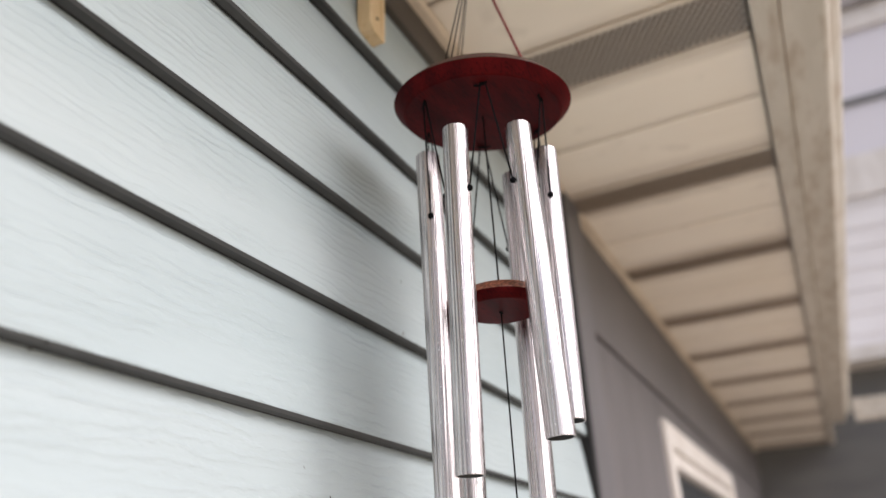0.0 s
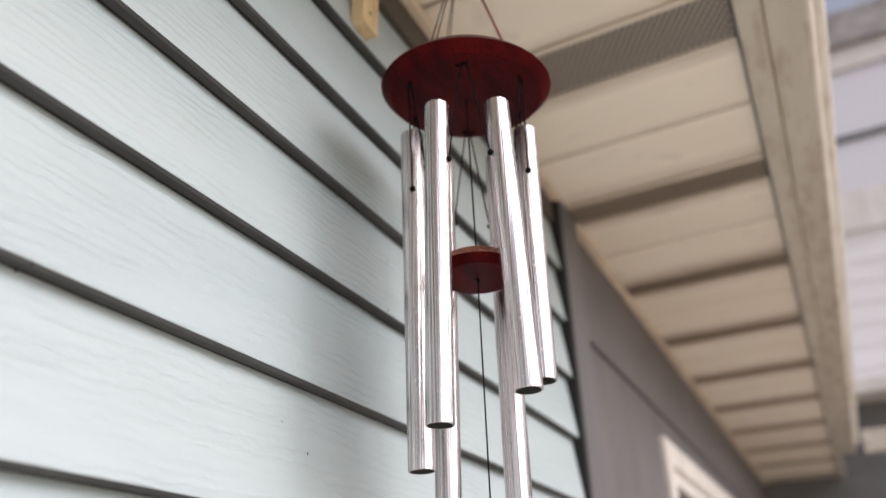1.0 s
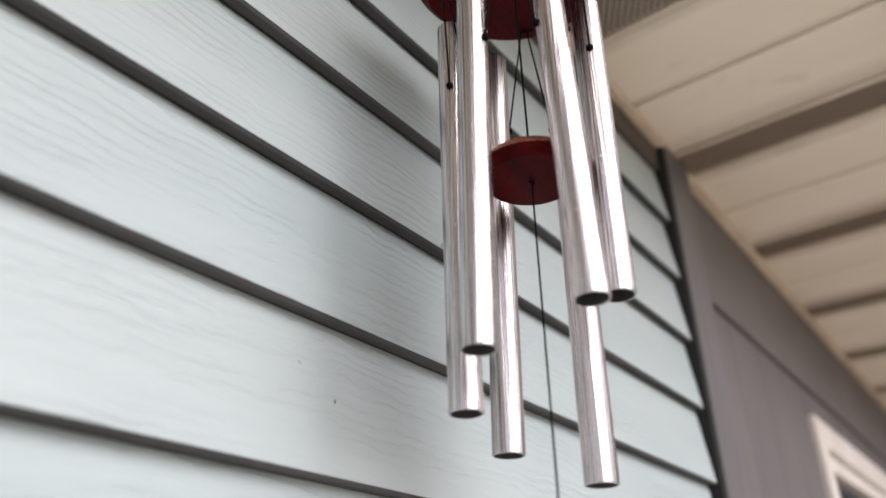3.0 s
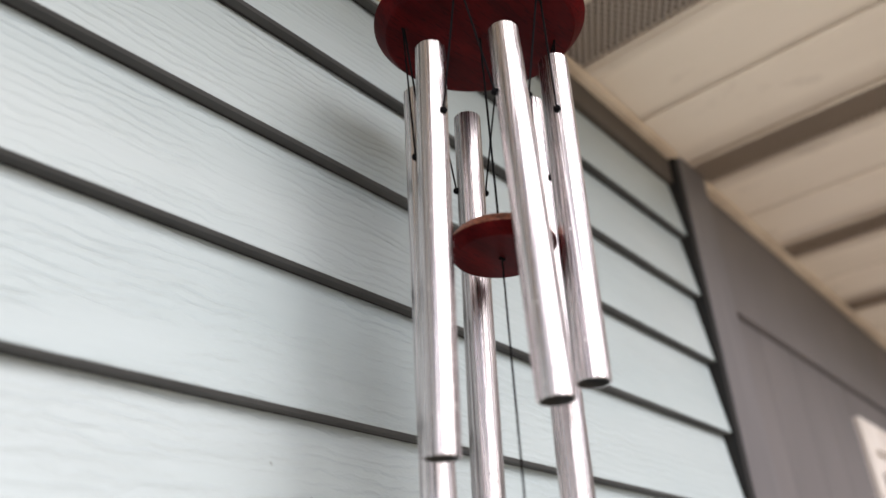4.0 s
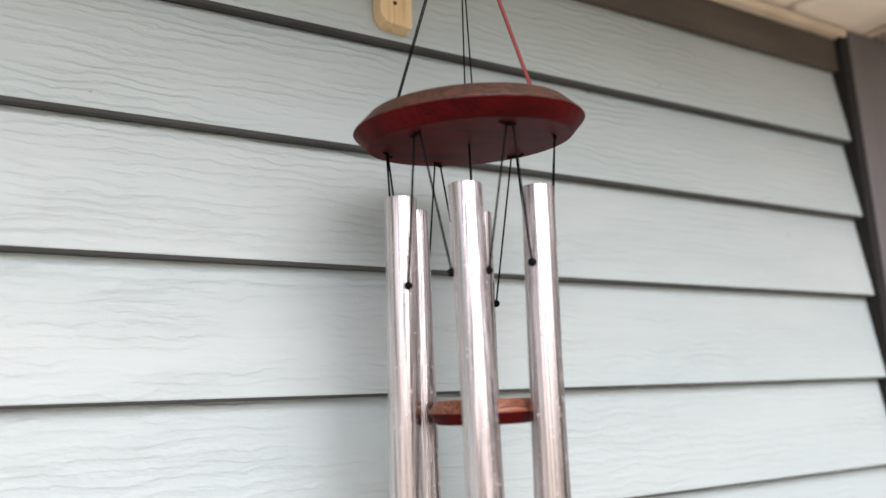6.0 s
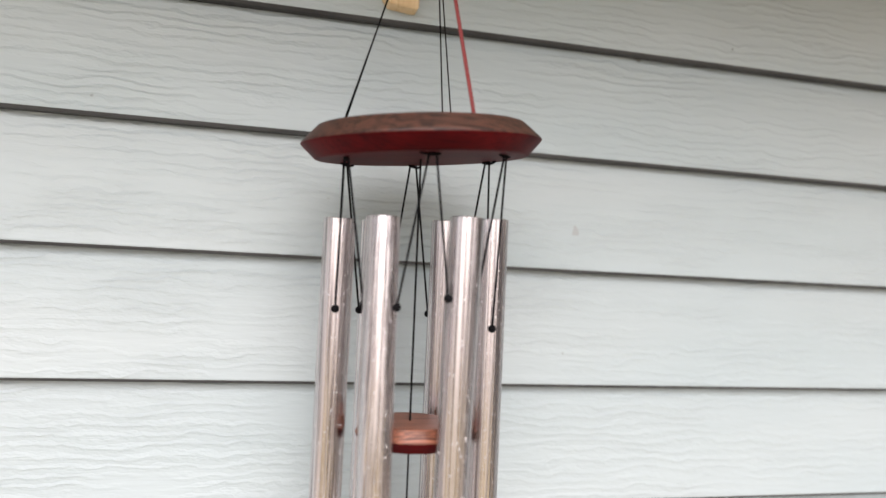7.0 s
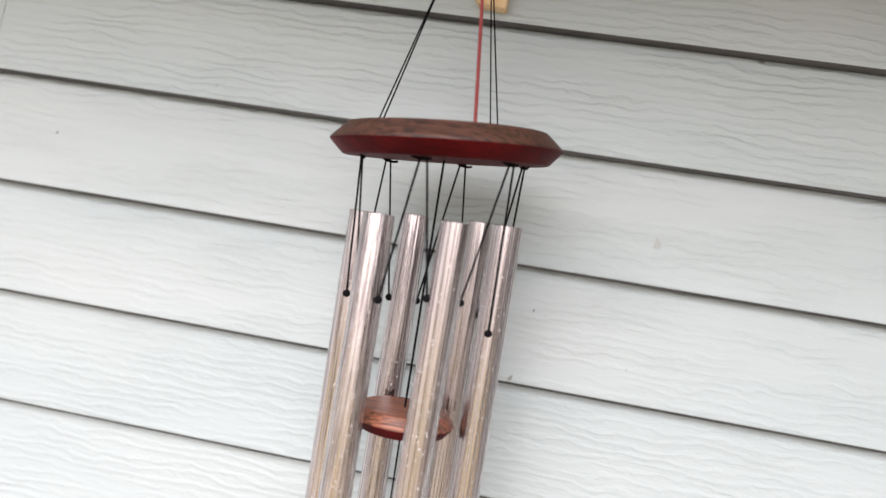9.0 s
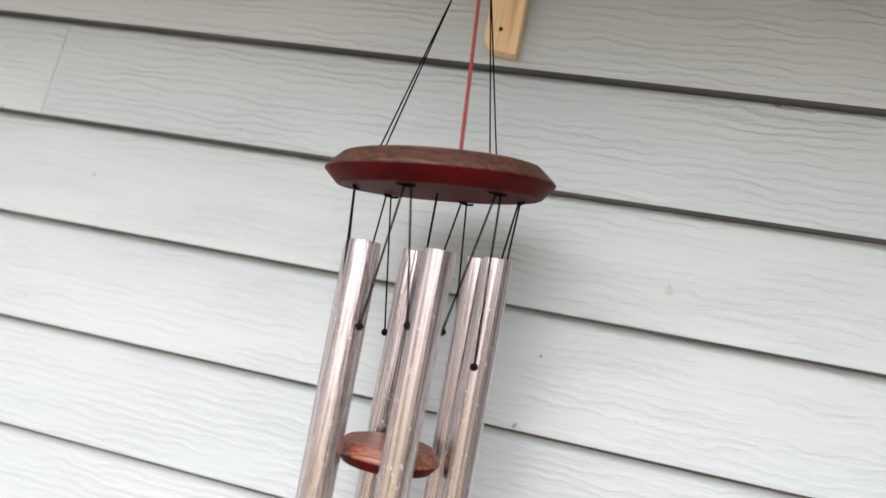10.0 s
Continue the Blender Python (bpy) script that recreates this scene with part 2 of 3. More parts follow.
# ---- building helpers ----
def part(name, bm, mat, parent=None, label="", smooth=False):
    me = bpy.data.meshes.new(name)
    bmesh.ops.recalc_face_normals(bm, faces=bm.faces[:])
    bm.to_mesh(me)
    bm.free()
    for one in (mat if isinstance(mat, (list, tuple)) else [mat]):
        me.materials.append(one)
    if smooth:
        for p in me.polygons:
            p.use_smooth = True
    ob = new(name, me)
    if parent:
        ob.parent = parent
    if label:
        tagged(ob, label)
    return ob


def thing(name, label, category, group="", kind=""):
    return tagged(new(name), label, category, group, kind)


def add_box(bm, x0, x1, y0, y1, z0, z1, bevel=0.0):
    r = bmesh.ops.create_cube(bm, size=1.0)
    for v in r["verts"]:
        v.co = Vector(((x0 + x1) / 2 + v.co.x * (x1 - x0), (y0 + y1) / 2 + v.co.y * (y1 - y0), (z0 + z1) / 2 + v.co.z * (z1 - z0)))
    if bevel:
        edges = list({e for v in r["verts"] for e in v.link_edges})
        bmesh.ops.bevel(bm, geom=edges, offset=bevel, segments=2, affect='EDGES', profile=0.5)


def box(name, x0, x1, y0, y1, z0, z1, mat, parent=None, bevel=0.0, label=""):
    bm = bmesh.new()
    add_box(bm, x0, x1, y0, y1, z0, z1, bevel)
    return part(name, bm, mat, parent, label)


def prism(profile, a, b, axis='x'):
    """A straight bar of the given outline from a to b along x (outline y, z) or along y (outline x, z)."""
    bm = bmesh.new()
    put = (lambda s, p: (s, p[0], p[1])) if axis == 'x' else (lambda s, p: (p[0], s, p[1]))
    one = [bm.verts.new(put(a, p)) for p in profile]
    two = [bm.verts.new(put(b, p)) for p in profile]
    n = len(profile)
    for i in range(n):
        bm.faces.new((one[i], one[(i + 1) % n], two[(i + 1) % n], two[i]))
    bm.faces.new(one)
    bm.faces.new(two[::-1])
    return bm


def lathe(profile, segs=64, centre=(0, 0, 0)):
    """Turned about z; outline as (radius, z, material)."""
    bm = bmesh.new()
    rings = []
    for r, z, _ in profile:
        if r < 1e-6:
            rings.append([bm.verts.new((centre[0], centre[1], centre[2] + z))])
        else:
            rings.append([bm.verts.new((centre[0] + r * math.cos(2 * math.pi * k / segs), centre[1] + r * math.sin(2 * math.pi * k / segs), centre[2] + z)) for k in range(segs)])
    for (a, b), (_, _, mi) in zip(zip(rings, rings[1:]), profile[1:]):
        for k in range(segs):
            l = (k + 1) % segs
            vs = [a[0], b[k], b[l]] if len(a) == 1 else [a[k], b[0], a[l]] if len(b) == 1 else [a[k], b[k], b[l], a[l]]
            f = bm.faces.new(vs)
            f.material_index = mi
    return bm


def rod(bm, a, b, r, segs=6):
    a, b = Vector(a), Vector(b)
    q = (b - a).to_track_quat('Z', 'Y')
    one, two = [], []
    for k in range(segs):
        o = q @ Vector((r * math.cos(2 * math.pi * k / segs), r * math.sin(2 * math.pi * k / segs), 0))
        one.append(bm.verts.new(a + o))
        two.append(bm.verts.new(b + o))
    for k in range(segs):
        l = (k + 1) % segs
        bm.faces.new((one[k], one[l], two[l], two[k]))
    bm.faces.new(one[::-1])
    bm.faces.new(two)


def cord(bm, points, r):
    for a, b in zip(points, points[1:]):
        rod(bm, a, b, r)


# ---- ground ----
# Ground is never in view; its pale tone serves bounce and tube reflections.
ground = box("ground", -400, 400, -400, 400, -0.30, -0.02, M_GROUND)
tagged(ground, "unseen pale ground, toned for bounce and tube reflections", "ground", kind="structure")
patio = box("pavement", -6, 4.395, -3.2, 0.3, -0.10, 0.0, M_PAVE)
tagged(patio, "unseen pale patio that bounces light onto the soffit", "pavement", kind="structure")

# Unseen golden ground, added so the tubes reflect yellow low down.
M_LAWN = material("golden_reflection_ground", (0.42, 0.34, 0.19), 0.95)
l_wide = noise_of(M_LAWN, coords(M_LAWN, (1, 1, 1)), 0.7, 4, 0.6)
l_fine = noise_of(M_LAWN, coords(M_LAWN, (1, 1, 1)), 14.0, 5, 0.65)
colour_to(M_LAWN, mixed(M_LAWN, ramp(M_LAWN, l_fine, [(0.35, grey(0.0)), (0.65, grey(0.55))]), ramp(M_LAWN, l_wide, [(0.35, (0.40, 0.31, 0.12)), (0.5, (0.56, 0.45, 0.22)), (0.65, (0.58, 0.52, 0.40))]), (0.62, 0.52, 0.32)))
lawn = box("lawn", -13, 13, -12.5, -3.2, -0.08, -0.012, M_LAWN)
tagged(lawn, "unseen golden ground added for the tube reflections", "lawn", kind="structure")

# ---- siding wall ----
EXPOSE, LAP_ONE = 0.127, 2.1977
SOFFIT = 2.398
wall = thing("wall_siding", "pale blue-grey painted lap siding with embossed wood grain", "wall", kind="structure")
box("sheathing", -6, 0.0, 0.024, 0.14, 0.0, SOFFIT + 0.1, M_BACK, wall)

# Top strip of the wall; its brown tone stands in for soffit shade.
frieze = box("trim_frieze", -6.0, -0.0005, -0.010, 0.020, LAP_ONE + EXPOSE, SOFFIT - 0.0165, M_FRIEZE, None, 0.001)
tagged(frieze, "taupe frieze board under the soffit, shade put into its tone", "trim", kind="structure")

# ---- grey wall, corner board ----
corner = box("corner_board", 0.019, 0.142, -0.024, 0.06, 0.0, SOFFIT - 0.001, M_POST, None, 0.002)
tagged(corner, "grey painted flat corner board at the end of the siding", "trim", kind="structure")
# Solid black strip in place of the unlit depth of the joint.
gap = box("trim_gap", 0.0005, 0.019, -0.021, 0.06, 0.0, SOFFIT - 0.001, M_GAP_SHADE)
tagged(gap, "black strip painting the shade between siding and corner board", "trim", kind="structure")
grey_wall = thing("wall_grey", "grey-brown painted panel wall with vertical grooves", "wall", kind="structure")
WX0, WX1, WZ0, WZ1 = 0.95, 2.55, 1.10, 2.022
box("frieze_board", 0.142, 4.4, -0.002, 0.14, 2.108, SOFFIT - 0.001, M_GREY, grey_wall, 0.0015)
gx = 0.142
while gx < 4.4:
    nx = min(gx + 0.203, 4.4)
    a, b = gx + 0.0015, nx - 0.0015
    for x0, x1, z0, z1 in ([(a, b, 0.0, 2.106)] if b < WX0 or a > WX1 else [(a, min(b, WX0), 0.0, 2.106)] * (a < WX0) + [(max(a, WX1), b, 0.0, 2.106)] * (b > WX1) + [(max(a, WX0), min(b, WX1), 0.0, WZ0), (max(a, WX0), min(b, WX1), WZ1, 2.106)]):
        if x1 - x0 > 0.003:
            box("panel", x0, x1, 0.010, 0.05, z0, z1, M_GREY, grey_wall, 0.001)
    gx = nx
for x0, x1, z0, z1 in ((0.142, WX0, 0, 2.108), (WX1, 4.4, 0, 2.108), (WX0, WX1, 0, WZ0), (WX0, WX1, WZ1, 2.108)):
    box("backing", x0, x1, 0.0125, 0.13, z0, z1, M_GREY, grey_wall)

window = thing("window_1", "white-trimmed window in the grey panel wall", "window", kind="structure")
for nm, x0, x1, z0, z1 in (("casing", WX0, WX0 + 0.075, WZ0, WZ1), ("casing", WX1 - 0.075, WX1, WZ0, WZ1), ("casing", WX0 + 0.075, WX1 - 0.075, WZ1 - 0.075, WZ1), ("window_sill", WX0 + 0.075, WX1 - 0.075, WZ0, WZ0 + 0.06)):
    box(nm, x0, x1, -0.006, 0.03, z0, z1, M_WHITE, window, 0.003)
for nm, x0, x1, z0, z1 in (("sash", WX0 + 0.078, WX0 + 0.125, WZ0 + 0.06, WZ1 - 0.078), ("sash", WX1 - 0.125, WX1 - 0.078, WZ0 + 0.06, WZ1 - 0.078), ("sash", WX0 + 0.125, WX1 - 0.125, WZ1 - 0.125, WZ1 - 0.078), ("meeting_rail", WX0 + 0.125, WX1 - 0.125, 1.56, 1.60)):
    box(nm, x0, x1, 0.012, 0.05, z0, z1, M_WHITE, window, 0.002)
box("pane", WX0 + 0.125, WX1 - 0.125, 0.035, 0.041, WZ0 + 0.06, WZ1 - 0.125, M_GLASS, window)

# Runs on unseen to y -8 to darken the right end of the wall.
end_wall = box("wall_end", 4.4, 4.55, -8.0, 0.2, 0.0, 2.9, M_DARKWALL)
tagged(end_wall, "dark grey wall closing the far end of the eave", "wall", kind="structure")

# ---- soffit with vent strips ----
PITCH, FIRST = 0.52, 0.118
strips = [(FIRST + PITCH * k + (0.0 if k < 0 else 0.012), 0.062 if k < 0 else 0.046) for k in range(-9, 9)]
Y_IN, Y_OUT = -0.012, -0.482


def soffit_mesh():
    bm = bmesh.new()
    edges = [-6.0] + [v for s, half in strips if -5.9 < s < 4.3 for v in (s - half, s + half)] + [4.4]
    for a, b in zip(edges[::2], edges[1::2]):
        mid = (a + b) / 2
        # each field is two boards with a narrow joint, and a small lip next to the vent
        add_box(bm, a + 0.0125, a + 0.037, Y_OUT, Y_IN, SOFFIT - 0.004, SOFFIT + 0.012, 0.0015)
        for x0, x1 in ((a + 0.040, mid - 0.003), (mid + 0.003, b - 0.0125)):
            # slightly cupped face, rolled over at the joints
            face = [(x0, 0.012), (x0, 0.0065), (x0 + 0.003, 0.0030), (x0 + 0.011, 0.0008), (x0 + 0.026, 0.0), (x1 - 0.020, 0.0), (x1 - 0.008, 0.0010), (x1 - 0.002, 0.0040), (x1, 0.0075), (x1, 0.012)]
            one = [bm.verts.new((x, Y_OUT, SOFFIT + z)) for x, z in face]
            two = [bm.verts.new((x, Y_IN, SOFFIT + z)) for x, z in face]
            for i in range(len(face)):
                k = (i + 1) % len(face)
                bm.faces.new((one[i], one[k], two[k], two[i]))
            bm.faces.new(one)
            bm.faces.new(two[::-1])
    return bm


ceiling = part("ceiling", soffit_mesh(), M_SOFFIT)
tagged(ceiling, "cream painted soffit boards under the eave", "ceiling", kind="structure")
cavity = box("ceiling_cavity", -6, 4.4, Y_OUT, Y_IN, SOFFIT + 0.06, SOFFIT + 0.08, M_CAVITY)
tagged(cavity, "dark attic space above the soffit vents", "ceiling", kind="structure")


def vent_mesh(s, half):
    """Expanded metal: two families of slanting strands, the one family bolder."""
    bm = bmesh.new()
    step, w = 0.0125, 2 * half - 0.001
    x0, x1, rise = s - w / 2, s + w / 2, w * 0.62
    n = int((Y_IN - Y_OUT + rise) / step)
    for i in range(n + 1):
        for turn, r in ((1, 0.0031), (-1, 0.0016)):
            base = Y_OUT - rise + i * step
            ya, yb = (base, base + rise) if turn > 0 else (base + rise, base)
            cut = [t for t in (0.0, 1.0, (Y_OUT - ya) / (yb - ya), (Y_IN - ya) / (yb - ya)) if 0.0 <= t <= 1.0 and Y_OUT - 1e-6 <= ya + (yb - ya) * t <= Y_IN + 1e-6]
            if not cut or max(cut) - min(cut) < 0.05:
                continue
            z = SOFFIT + 0.004 + (0.0012 if turn < 0 else 0)
            rod(bm, (x0 + (x1 - x0) * min(cut), ya + (yb - ya) * min(cut), z), (x0 + (x1 - x0) * max(cut), ya + (yb - ya) * max(cut), z), r, 4)
    return bm


for s, half in strips:
    if -3.0 < s < 4.3:
        near = half > 0.05
        v = thing("vent_strip", "grey expanded-metal vent strip set in the soffit" if near else "expanded-metal vent strip in the soffit, shade put into its brown", "vent", "soffit vents")
        part("mesh_sheet", vent_mesh(s, half), M_MESH if near else M_MESH_SHADED, v)
        for x0, x1 in ((s - half - 0.012, s - half), (s + half, s + half + 0.012)):
            box("edge_lip", x0, x1, Y_OUT, Y_IN, SOFFIT - 0.002, SOFFIT + 0.010, M_SOFFIT, v, 0.001)

channel = part("trim_channel", prism([(-0.004, SOFFIT - 0.016), (-0.024, SOFFIT - 0.016), (-0.026, SOFFIT - 0.013), (-0.026, SOFFIT - 0.009), (-0.028, SOFFIT - 0.0055), (-0.004, SOFFIT - 0.0055)], -6.0, 0.010), M_TRIM)
tagged(channel, "cream metal channel along the soffit's wall edge", "trim", kind="structure")
channel_b = part("trim_channel", prism([(-0.004, SOFFIT - 0.016), (-0.022, SOFFIT - 0.016), (-0.024, SOFFIT - 0.013), (-0.024, SOFFIT - 0.009), (-0.026, SOFFIT - 0.0055), (-0.004, SOFFIT - 0.0055)], 0.1425, 4.4), M_TRIM)
tagged(channel_b, "cream metal channel along the soffit's wall edge", "trim", kind="structure")

fascia = box("fascia_board", -6.0, 4.4, -0.528, -0.486, SOFFIT - 0.018, SOFFIT + 0.17, M_GUTTER, None, 0.003)
tagged(fascia, "stained cream fascia board at the eave's edge", "trim", kind="structure")
K = [(-0.5295, 2.52), (-0.5295, 2.392), (-0.533, 2.388), (-0.596, 2.388), (-0.602, 2.392), (-0.604, 2.405), (-0.612, 2.425), (-0.632, 2.445), (-0.640, 2.47), (-0.640, 2.505), (-0.632, 2.51), (-0.632, 2.503), (-0.636, 2.50), (-0.636, 2.472), (-0.629, 2.448), (-0.609, 2.428), (-0.600, 2.408), (-0.598, 2.394), (-0.594, 2.392), (-0.535, 2.392), (-0.5325, 2.395), (-0.5325, 2.52)]
gutter = part("gutter", prism(K, -6.0, 3.62), M_GUTTER)
tagged(gutter, "cream painted metal rain gutter with rusty stains", "gutter", kind="structure")
K2 = [(3.62 - 0.5295 - y, z) for y, z in K]
gutter_r = part("gutter", prism(K2, -0.66, -8.0, 'y'), M_GUTTER)
tagged(gutter_r, "cream painted metal rain gutter turning the corner", "gutter", kind="structure")

# Out of view; added to keep sun and sky off from above.
roof = part("roof", prism([(-0.56, 2.54), (-0.56, 2.57), (4.5, 4.55), (4.5, 4.50)], -6.0, 4.6), M_ROOF)
tagged(roof, "unseen dark roof above the eave, added to block light", "roof", kind="structure")

# ---- taller wing beyond the gutter ----
M_EAVE = material("mottled_eave_board", (0.30, 0.27, 0.26), 0.8)
colour_to(M_EAVE, ramp(M_EAVE, noise_of(M_EAVE, coords(M_EAVE, (3, 3, 6)), 1.0, 5, 0.6), [(0.35, (0.17, 0.15, 0.145)), (0.65, (0.42, 0.39, 0.375))]))
# Visible part is short; the rest, out to y -8, screens off sky light.
wing = thing("house_wing", "taller pale house wing with a white window above the eave", "house", kind="structure")
FX = 5.0
WY0, WY1 = -2.6, -0.55
for a, b, z0, z1 in ((-8.0, WY0, 2.9, 6.62), (WY1, 0.5, 2.9, 6.62), (WY0, WY1, 2.9, 4.72), (WY0, WY1, 6.36, 6.62)):
    z = z0
    while z < z1 - 0.01:
        t = min(z + 0.18, z1)
        bm = prism([(FX - 0.012, z), (FX - 0.002, t), (FX + 0.10, t), (FX + 0.10, z)], a, b, 'y')
        part("siding_course", bm, M_WING, wing)
        z = t
wing_window = box("window", FX + 0.02, FX + 0.05, WY0, WY1, 4.72, 6.36, M_WHITE, wing)
for y0, y1, z0, z1 in ((WY0, WY1, 6.05, 6.272), (WY0, WY1, 4.42, 4.80), (WY0, WY0 + 0.1, 4.8, 6.08), (WY1 - 0.1, WY1, 4.8, 6.08)):
    box("casing", FX - 0.05, FX - 0.014, y0, y1, z0, z1, M_WHITE, wing_window, 0.004)
box("meeting_rail", FX - 0.03, FX + 0.02, WY0 + 0.1, WY1 - 0.1, 5.30, 5.36, M_DARKWALL, wing_window)
M_CURTAIN = material("pale_blind", (0.74, 0.71, 0.75), 0.4)
box("pane", FX - 0.005, FX + 0.019, WY0 + 0.1, WY1 - 0.1, 5.36, 6.08, M_CURTAIN, wing_window)
box("pane", FX - 0.004, FX + 0.019, WY0 + 0.1, WY1 - 0.1, 4.80, 5.30, M_CURTAIN, wing_window)
box("eave", FX - 0.12, FX + 0.12, -8.3, 0.5, 6.28, 6.66, M_EAVE, wing)
box("lower_roof", 4.1, FX - 0.013, -8.0, 0.5, 2.86, 2.95, M_WHITE, wing)

# ---- pine bracket on the siding ----
bracket = thing("wood_bracket", "bare pine strip with a clipped end nailed to the siding", "bracket")
bm = bmesh.new()
bx0, bx1, by0, by1 = -0.849, -0.811, -0.032, -0.011
pts = [(bx0, 2.2225), (bx0 + 0.0075, 2.2112), (bx1 - 0.002, 2.2085), (bx1, 2.2095), (bx1, 2.3805), (bx0, 2.3805)]
f = [bm.verts.new((x, by0, z)) for x, z in pts]
g = [bm.verts.new((x, by1, z)) for x, z in pts]
for i in range(6):
    bm.faces.new((f[i], f[(i + 1) % 6], g[(i + 1) % 6], g[i]))
bm.faces.new(f)
bm.faces.new(g)
bmesh.ops.bevel(bm, geom=bm.edges[:], offset=0.0012, segments=1, affect='EDGES')
part("strip", bm, M_PINE, bracket)
bm = bmesh.new()
rod(bm, (-0.832, by0 - 0.0006, 2.2345), (-0.832, by0 + 0.004, 2.2345), 0.0024, 12)
part("nail_hole", bm, M_HOLE, bracket, "dark nail head")

# ---- wind chime ----
CX, CY, CZ = -0.831, -0.171, 2.043
chime = thing("wind_chime", "wind chime of six polished aluminium tubes under a red-stained oak disc", "wind chime")
R = 0.1005
LOW = radians(-50)
TILT = Matrix.Translation((CX, CY, CZ)) @ Matrix.Rotation(radians(6.5), 4, Vector((math.cos(LOW), math.sin(LOW), 0))) @ Matrix.Translation((-CX, -CY, -CZ))
disc = part("top_disc", lathe([(0, 0.014, 0), (0.084, 0.014, 0), (0.0865, 0.0132, 0), (0.0995, 0.0008, 0), (R, -0.001, 0), (0.0995, -0.0025, 1), (0.0895, -0.0132, 1), (0.0875, -0.014, 1), (0, -0.014, 1)], 96, (CX, CY, CZ)), [M_OAK_TOP, M_OAK_RED], chime, "dark red stained oak disc with bevelled rim")
disc.matrix_basis = TILT
TOP = 1.978
TUBE_R, HEX_R = 0.0131, 0.0645
# bearing round the disc, lower end's height, lean of the lower end
TUBES = ((24, 1.680, -0.004, 0.002), (84, 1.556, 0.0, 0.0), (144, 1.582, 0.0, 0.004), (204, 1.600, 0.002, -0.008), (264, 1.628, 0.0, 0.004), (324, 1.655, 0.003, -0.010))


def polar(r, a, z):
    return Vector((CX + r * math.sin(radians(a)), CY - r * math.cos(radians(a)), z))


def tube_mesh(length):
    prof = [(TUBE_R - 0.0016, 0.0, 1), (TUBE_R - 0.0003, 0.0, 0), (TUBE_R, -0.0005, 0), (TUBE_R, -length + 0.0005, 0), (TUBE_R - 0.0003, -length, 0), (TUBE_R - 0.0016, -length, 0), (TUBE_R - 0.0016, 0.0, 1)]
    return lathe(prof, 40)


drop_rng = random.Random(11)
for a, low, lx, ly in TUBES:
    head = polar(HEX_R, a, TOP - 0.0045 * math.cos(radians(a + 50)))
    length = head.z - low
    tube = part("tube", tube_mesh(length), [M_ALU, M_TUBE_IN], chime, smooth=True)
    tube.data.set_sharp_from_angle(angle=radians(30))
    way = Vector((lx, ly, -length)).normalized()
    turn = Vector((0, 0, -1)).rotation_difference(way).to_matrix().to_4x4()
    tube.matrix_basis = Matrix.Translation(head) @ turn
    node_z = 0.224 * length - 0.004
    side = Vector((math.cos(radians(a)), math.sin(radians(a)), 0))
    for sgn in (-1, 1):
        bm = bmesh.new()
        rod(bm, side * sgn * (TUBE_R - 0.0015) - Vector((0, 0, node_z)), side * sgn * (TUBE_R + 0.0003) - Vector((0, 0, node_z)), 0.0027, 14)
        part("hole", bm, M_HOLE, tube)
        # from the tube's hole up to the disc's hole half-way to the next tube
        at = head + way * node_z + side * sgn * (TUBE_R + 0.0008)
        up = TILT @ polar(0.0735, a + 28 * sgn, CZ - 0.0138)
        bm = bmesh.new()
        cord(bm, (up, at), 0.0009)
        bmesh.ops.create_icosphere(bm, subdivisions=2, radius=0.0034, matrix=Matrix.Translation(at))
        part("cord", bm, M_CORD, chime)
    # dried spots of rain on the weather side
    bm = bmesh.new()
    for _ in range(420):
        b = radians(drop_rng.gauss(0, 38))
        z = -length * (0.08 + 0.9 * drop_rng.random() ** 0.8)
        r = 0.00020 + 0.0006 * drop_rng.random() ** 4
        m = Matrix.Translation((TUBE_R * math.sin(b), -TUBE_R * math.cos(b), z)) @ Matrix.Rotation(b, 4, 'Z') @ Matrix.Diagonal((r, r * 0.35, r * (1 + drop_rng.random()), 1))
        bmesh.ops.create_icosphere(bm, subdivisions=1, radius=1.0, matrix=m)
    tagged(part("water_spotting", bm, M_DROP, tube, "pale dried water spots", True), kind="stuff")
    # knot under the disc, lying askew
    bm = bmesh.new()
    e = TILT @ polar(0.0735, a + 30, CZ - 0.0148)
    w = radians(a + 40 + drop_rng.uniform(-50, 50))
    t = Vector((math.cos(w), math.sin(w), 0))
    cord(bm, (e - t * 0.010, e - t * 0.004 + Vector((0.001, 0.001, -0.0012)), e + t * 0.001 + Vector((0, 0, -0.0012)), e + t * 0.006 + Vector((0, 0.001, 0.0002))), 0.0012)
    bmesh.ops.create_icosphere(bm, subdivisions=2, radius=0.0017, matrix=Matrix.Translation(e))
    part("knot", bm, M_CORD, chime)

# striker on the middle cord
SZ = 1.802
sx, sy = CX + 0.001, CY - 0.003
striker = part("striker", lathe([(0, 0.0095, 0), (0.037, 0.0095, 0), (0.0385, 0.009, 0), (0.0445, 0.001, 0), (0.0448, -0.0005, 0), (0.044, -0.002, 1), (0.0385, -0.009, 1), (0.037, -0.0095, 1), (0, -0.0095, 1)], 64, (sx, sy, SZ)), [M_STRIKER, M_OAK_RED], chime, "small red-brown wooden striker with chipped edge")
bm = bmesh.new()
cord(bm, ((CX, CY, CZ - 0.0135), (sx, sy, SZ + 0.0094)), 0.0010)
part("cord", bm, M_CORD, chime)
bm = bmesh.new()
cord(bm, ((sx, sy, SZ - 0.0094), (sx + 0.002, sy - 0.001, 1.5), (sx, sy, 1.22)), 0.0008)
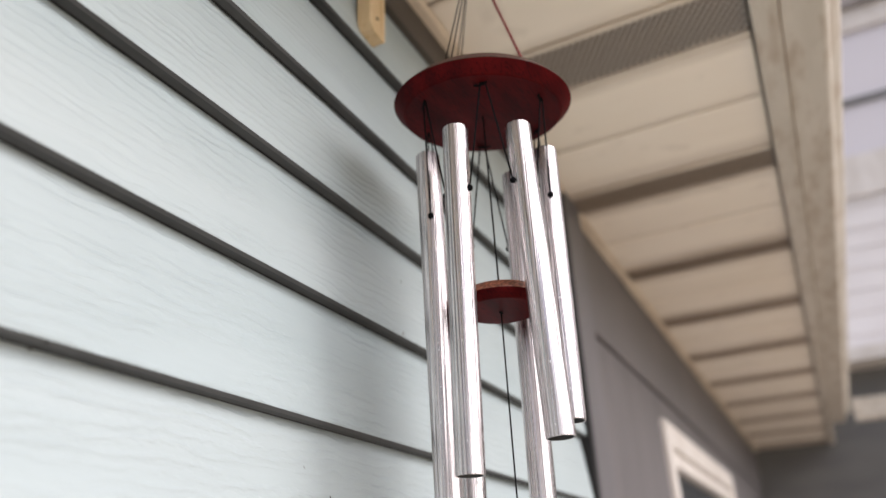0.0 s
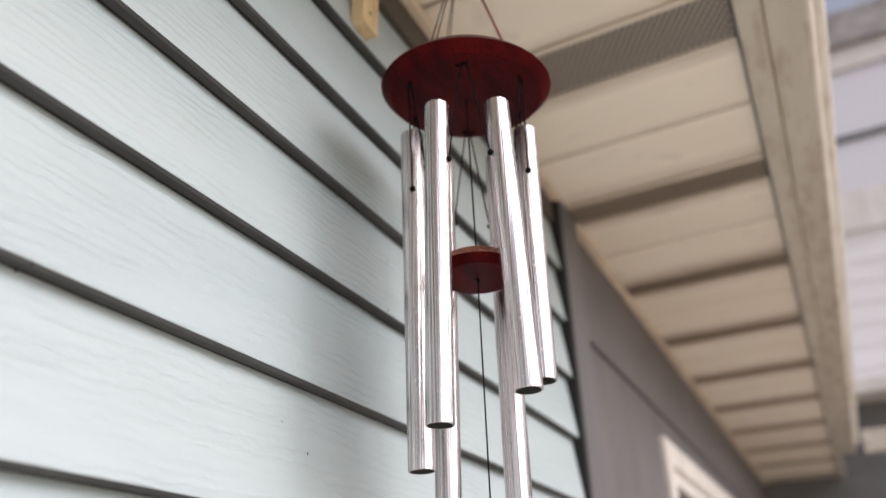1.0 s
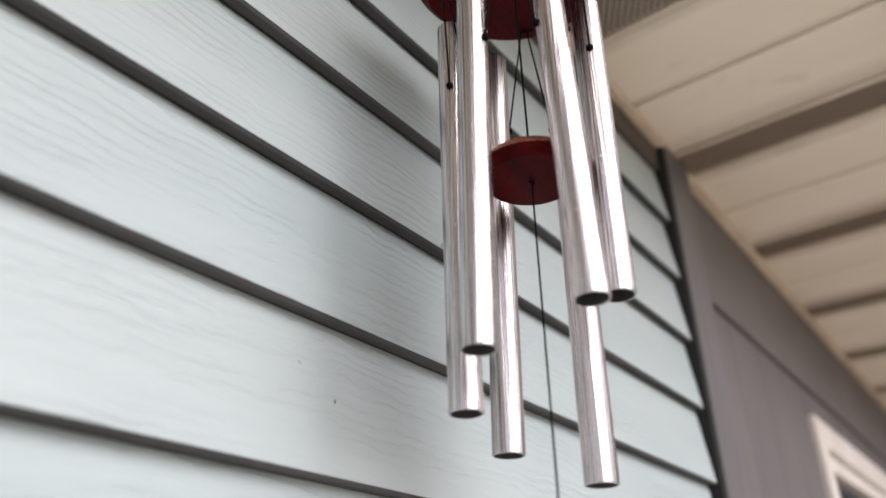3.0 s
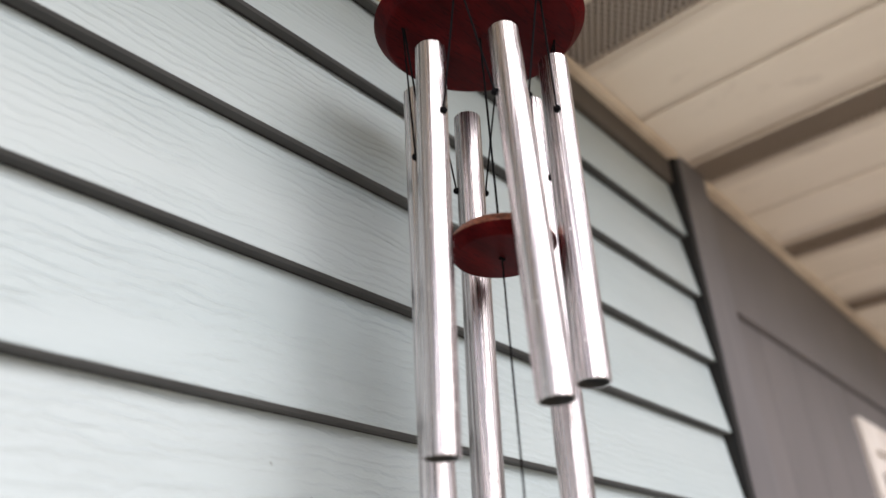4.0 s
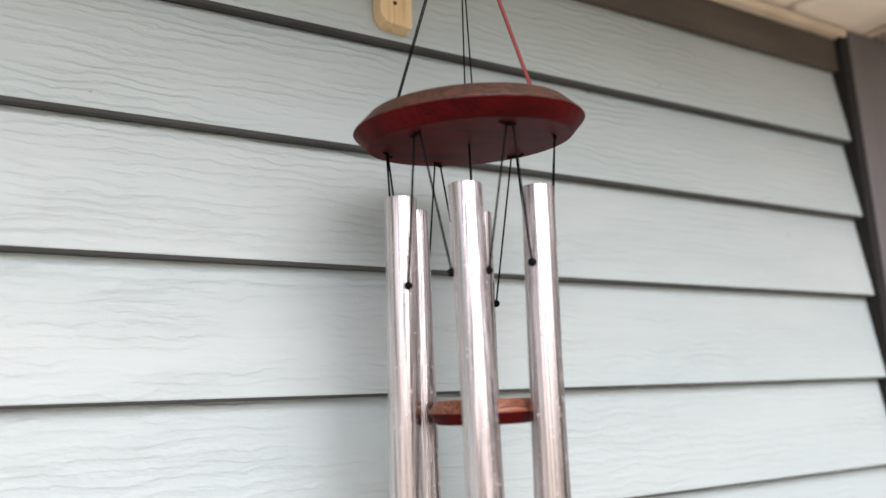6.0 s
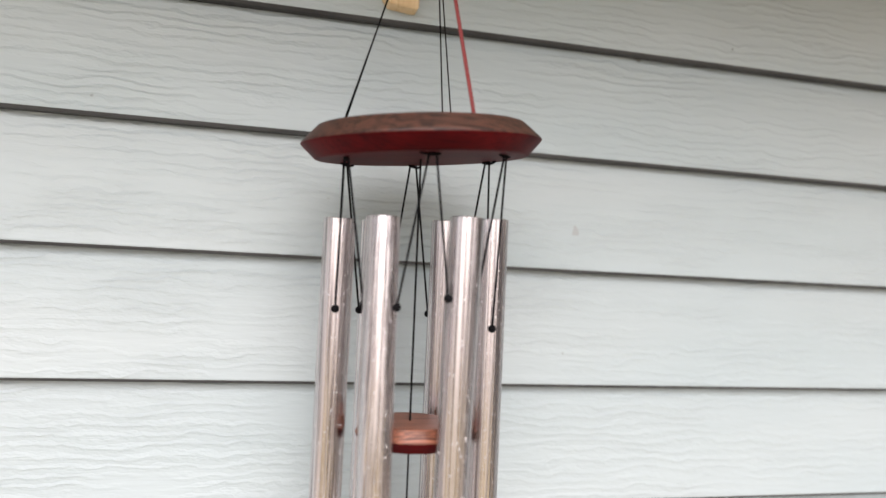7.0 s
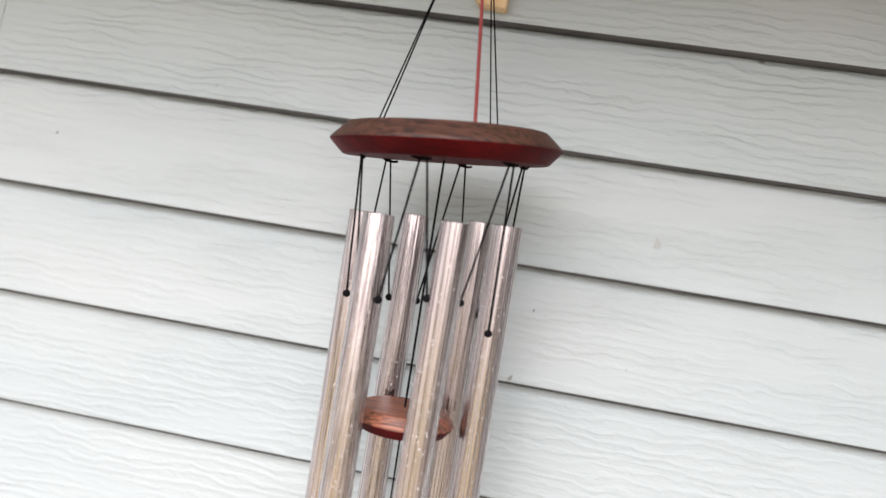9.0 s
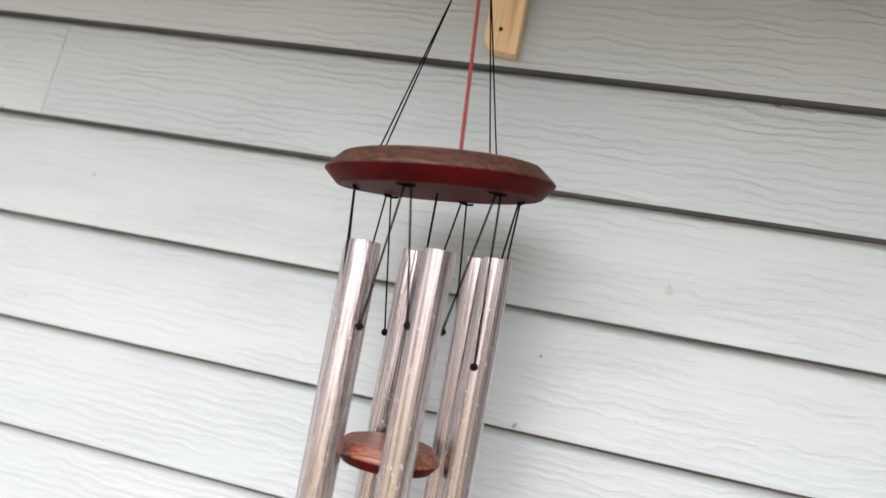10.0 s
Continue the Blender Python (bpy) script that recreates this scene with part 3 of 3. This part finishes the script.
rod(bm, (sx - 0.003, sy, SZ - 0.0112), (sx + 0.003, sy, SZ - 0.0104), 0.0013)
part("cord", bm, M_CORD, chime)

# suspension: three doubled cords to a ring
RING = Vector((CX, CY, 2.285))
for a, mat, r, lab in ((26, M_REDCORD, 0.0016, "red cord"), (146, M_CORD, 0.0007, ""), (258, M_CORD, 0.0007, "")):
    for k in (-1, 1):
        if mat is M_REDCORD and k > 0:
            continue
        bm = bmesh.new()
        foot = TILT @ (polar(0.066, a, CZ + 0.0138) + Vector((math.cos(radians(a)), math.sin(radians(a)), 0)) * 0.0045 * k * (mat is M_CORD))
        cord(bm, (foot, RING + Vector((0.001 * k, 0, -0.004))), r)
        part("cord", bm, mat, chime, lab)
bm = bmesh.new()
for k in range(24):
    p, q = 2 * math.pi * k / 24, 2 * math.pi * (k + 1) / 24
    rod(bm, RING + Vector((0.008 * math.cos(p), 0, 0.004 + 0.008 * math.sin(p))), RING + Vector((0.008 * math.cos(q), 0, 0.004 + 0.008 * math.sin(q))), 0.0011)
part("ring", bm, M_STEEL, chime, "steel ring")
hook = thing("ceiling_hook", "steel screw hook in the soffit holding the chime", "hook")
bm = bmesh.new()
pts = [RING + Vector((0, 0.009 * math.sin(radians(v)), 0.0205 + 0.009 * (1 - math.cos(radians(v))) - 0.0085)) for v in range(-100, 181, 20)] 
cord(bm, pts + [Vector((RING.x, RING.y, 2.34)), Vector((RING.x, RING.y, SOFFIT + 0.004))], 0.0013)
part("shank", bm, M_STEEL, hook)

# ---- siding boards, one by one ----
rng = random.Random(4)
for i in range(1, 19):
    zb = LAP_ONE + EXPOSE - EXPOSE * i
    zt = zb + (0.140 if i > 1 else 0.1265)
    if zb < 0.02:
        break
    joints = {2: [-1.399]}.get(i, [-2.6 - 1.1 * rng.random()])
    xs = [-6.0] + sorted(joints) + [-0.0005]
    for a, b in zip(xs, xs[1:]):
        k = (zt - zb) / 0.14
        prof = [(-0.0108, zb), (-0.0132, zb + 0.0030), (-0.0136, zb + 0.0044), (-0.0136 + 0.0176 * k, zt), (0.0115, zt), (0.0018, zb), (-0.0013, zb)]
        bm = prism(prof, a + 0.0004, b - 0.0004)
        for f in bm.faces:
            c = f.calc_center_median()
            # raw lower edge, and a black strip at the board below, paint lap shade
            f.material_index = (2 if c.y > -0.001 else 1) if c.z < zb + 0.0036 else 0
        part("siding_board", bm, [M_SIDING, M_EDGE, M_GAP_SHADE], wall)

# ---- flecks and scuffs on the boards ----
M_FLECK = material("dirt_fleck", (0.06, 0.055, 0.05), 0.9)
M_SCUFF = material("grey_scuff", (0.36, 0.385, 0.39), 0.7)


def face_y(z):
    k = ((z - LAP_ONE) % EXPOSE) / 0.14
    return -0.0136 + 0.0176 * k


def fleck(name, x, z, rx, rz, mat, sides=9):
    bm = bmesh.new()
    ring = [(x + rx * math.cos(2 * math.pi * k / sides) * rng.uniform(0.65, 1.1), z + rz * math.sin(2 * math.pi * k / sides) * rng.uniform(0.65, 1.1)) for k in range(sides)]
    top = [bm.verts.new((px, face_y(pz) - 0.0004, pz)) for px, pz in ring]
    low = [bm.verts.new((px, face_y(pz) + 0.0004, pz)) for px, pz in ring]
    bm.faces.new(top)
    for k in range(sides):
        bm.faces.new((top[k], top[(k + 1) % sides], low[(k + 1) % sides], low[k]))
    part(name, bm, mat, wall)


for x, z, r in ((-0.877, 1.626, 0.0014), (-0.854, 1.600, 0.0012), (-0.731, 1.899, 0.0013), (-1.309, 2.010, 0.0013), (-1.196, 1.690, 0.0016), (-1.215, 1.583, 0.0018)):
    fleck("dirt_fleck", x, z, r * 0.7, r * 1.6, M_FLECK)
fleck("scuff_mark", -0.615, 1.990, 0.0042, 0.0085, M_SCUFF)
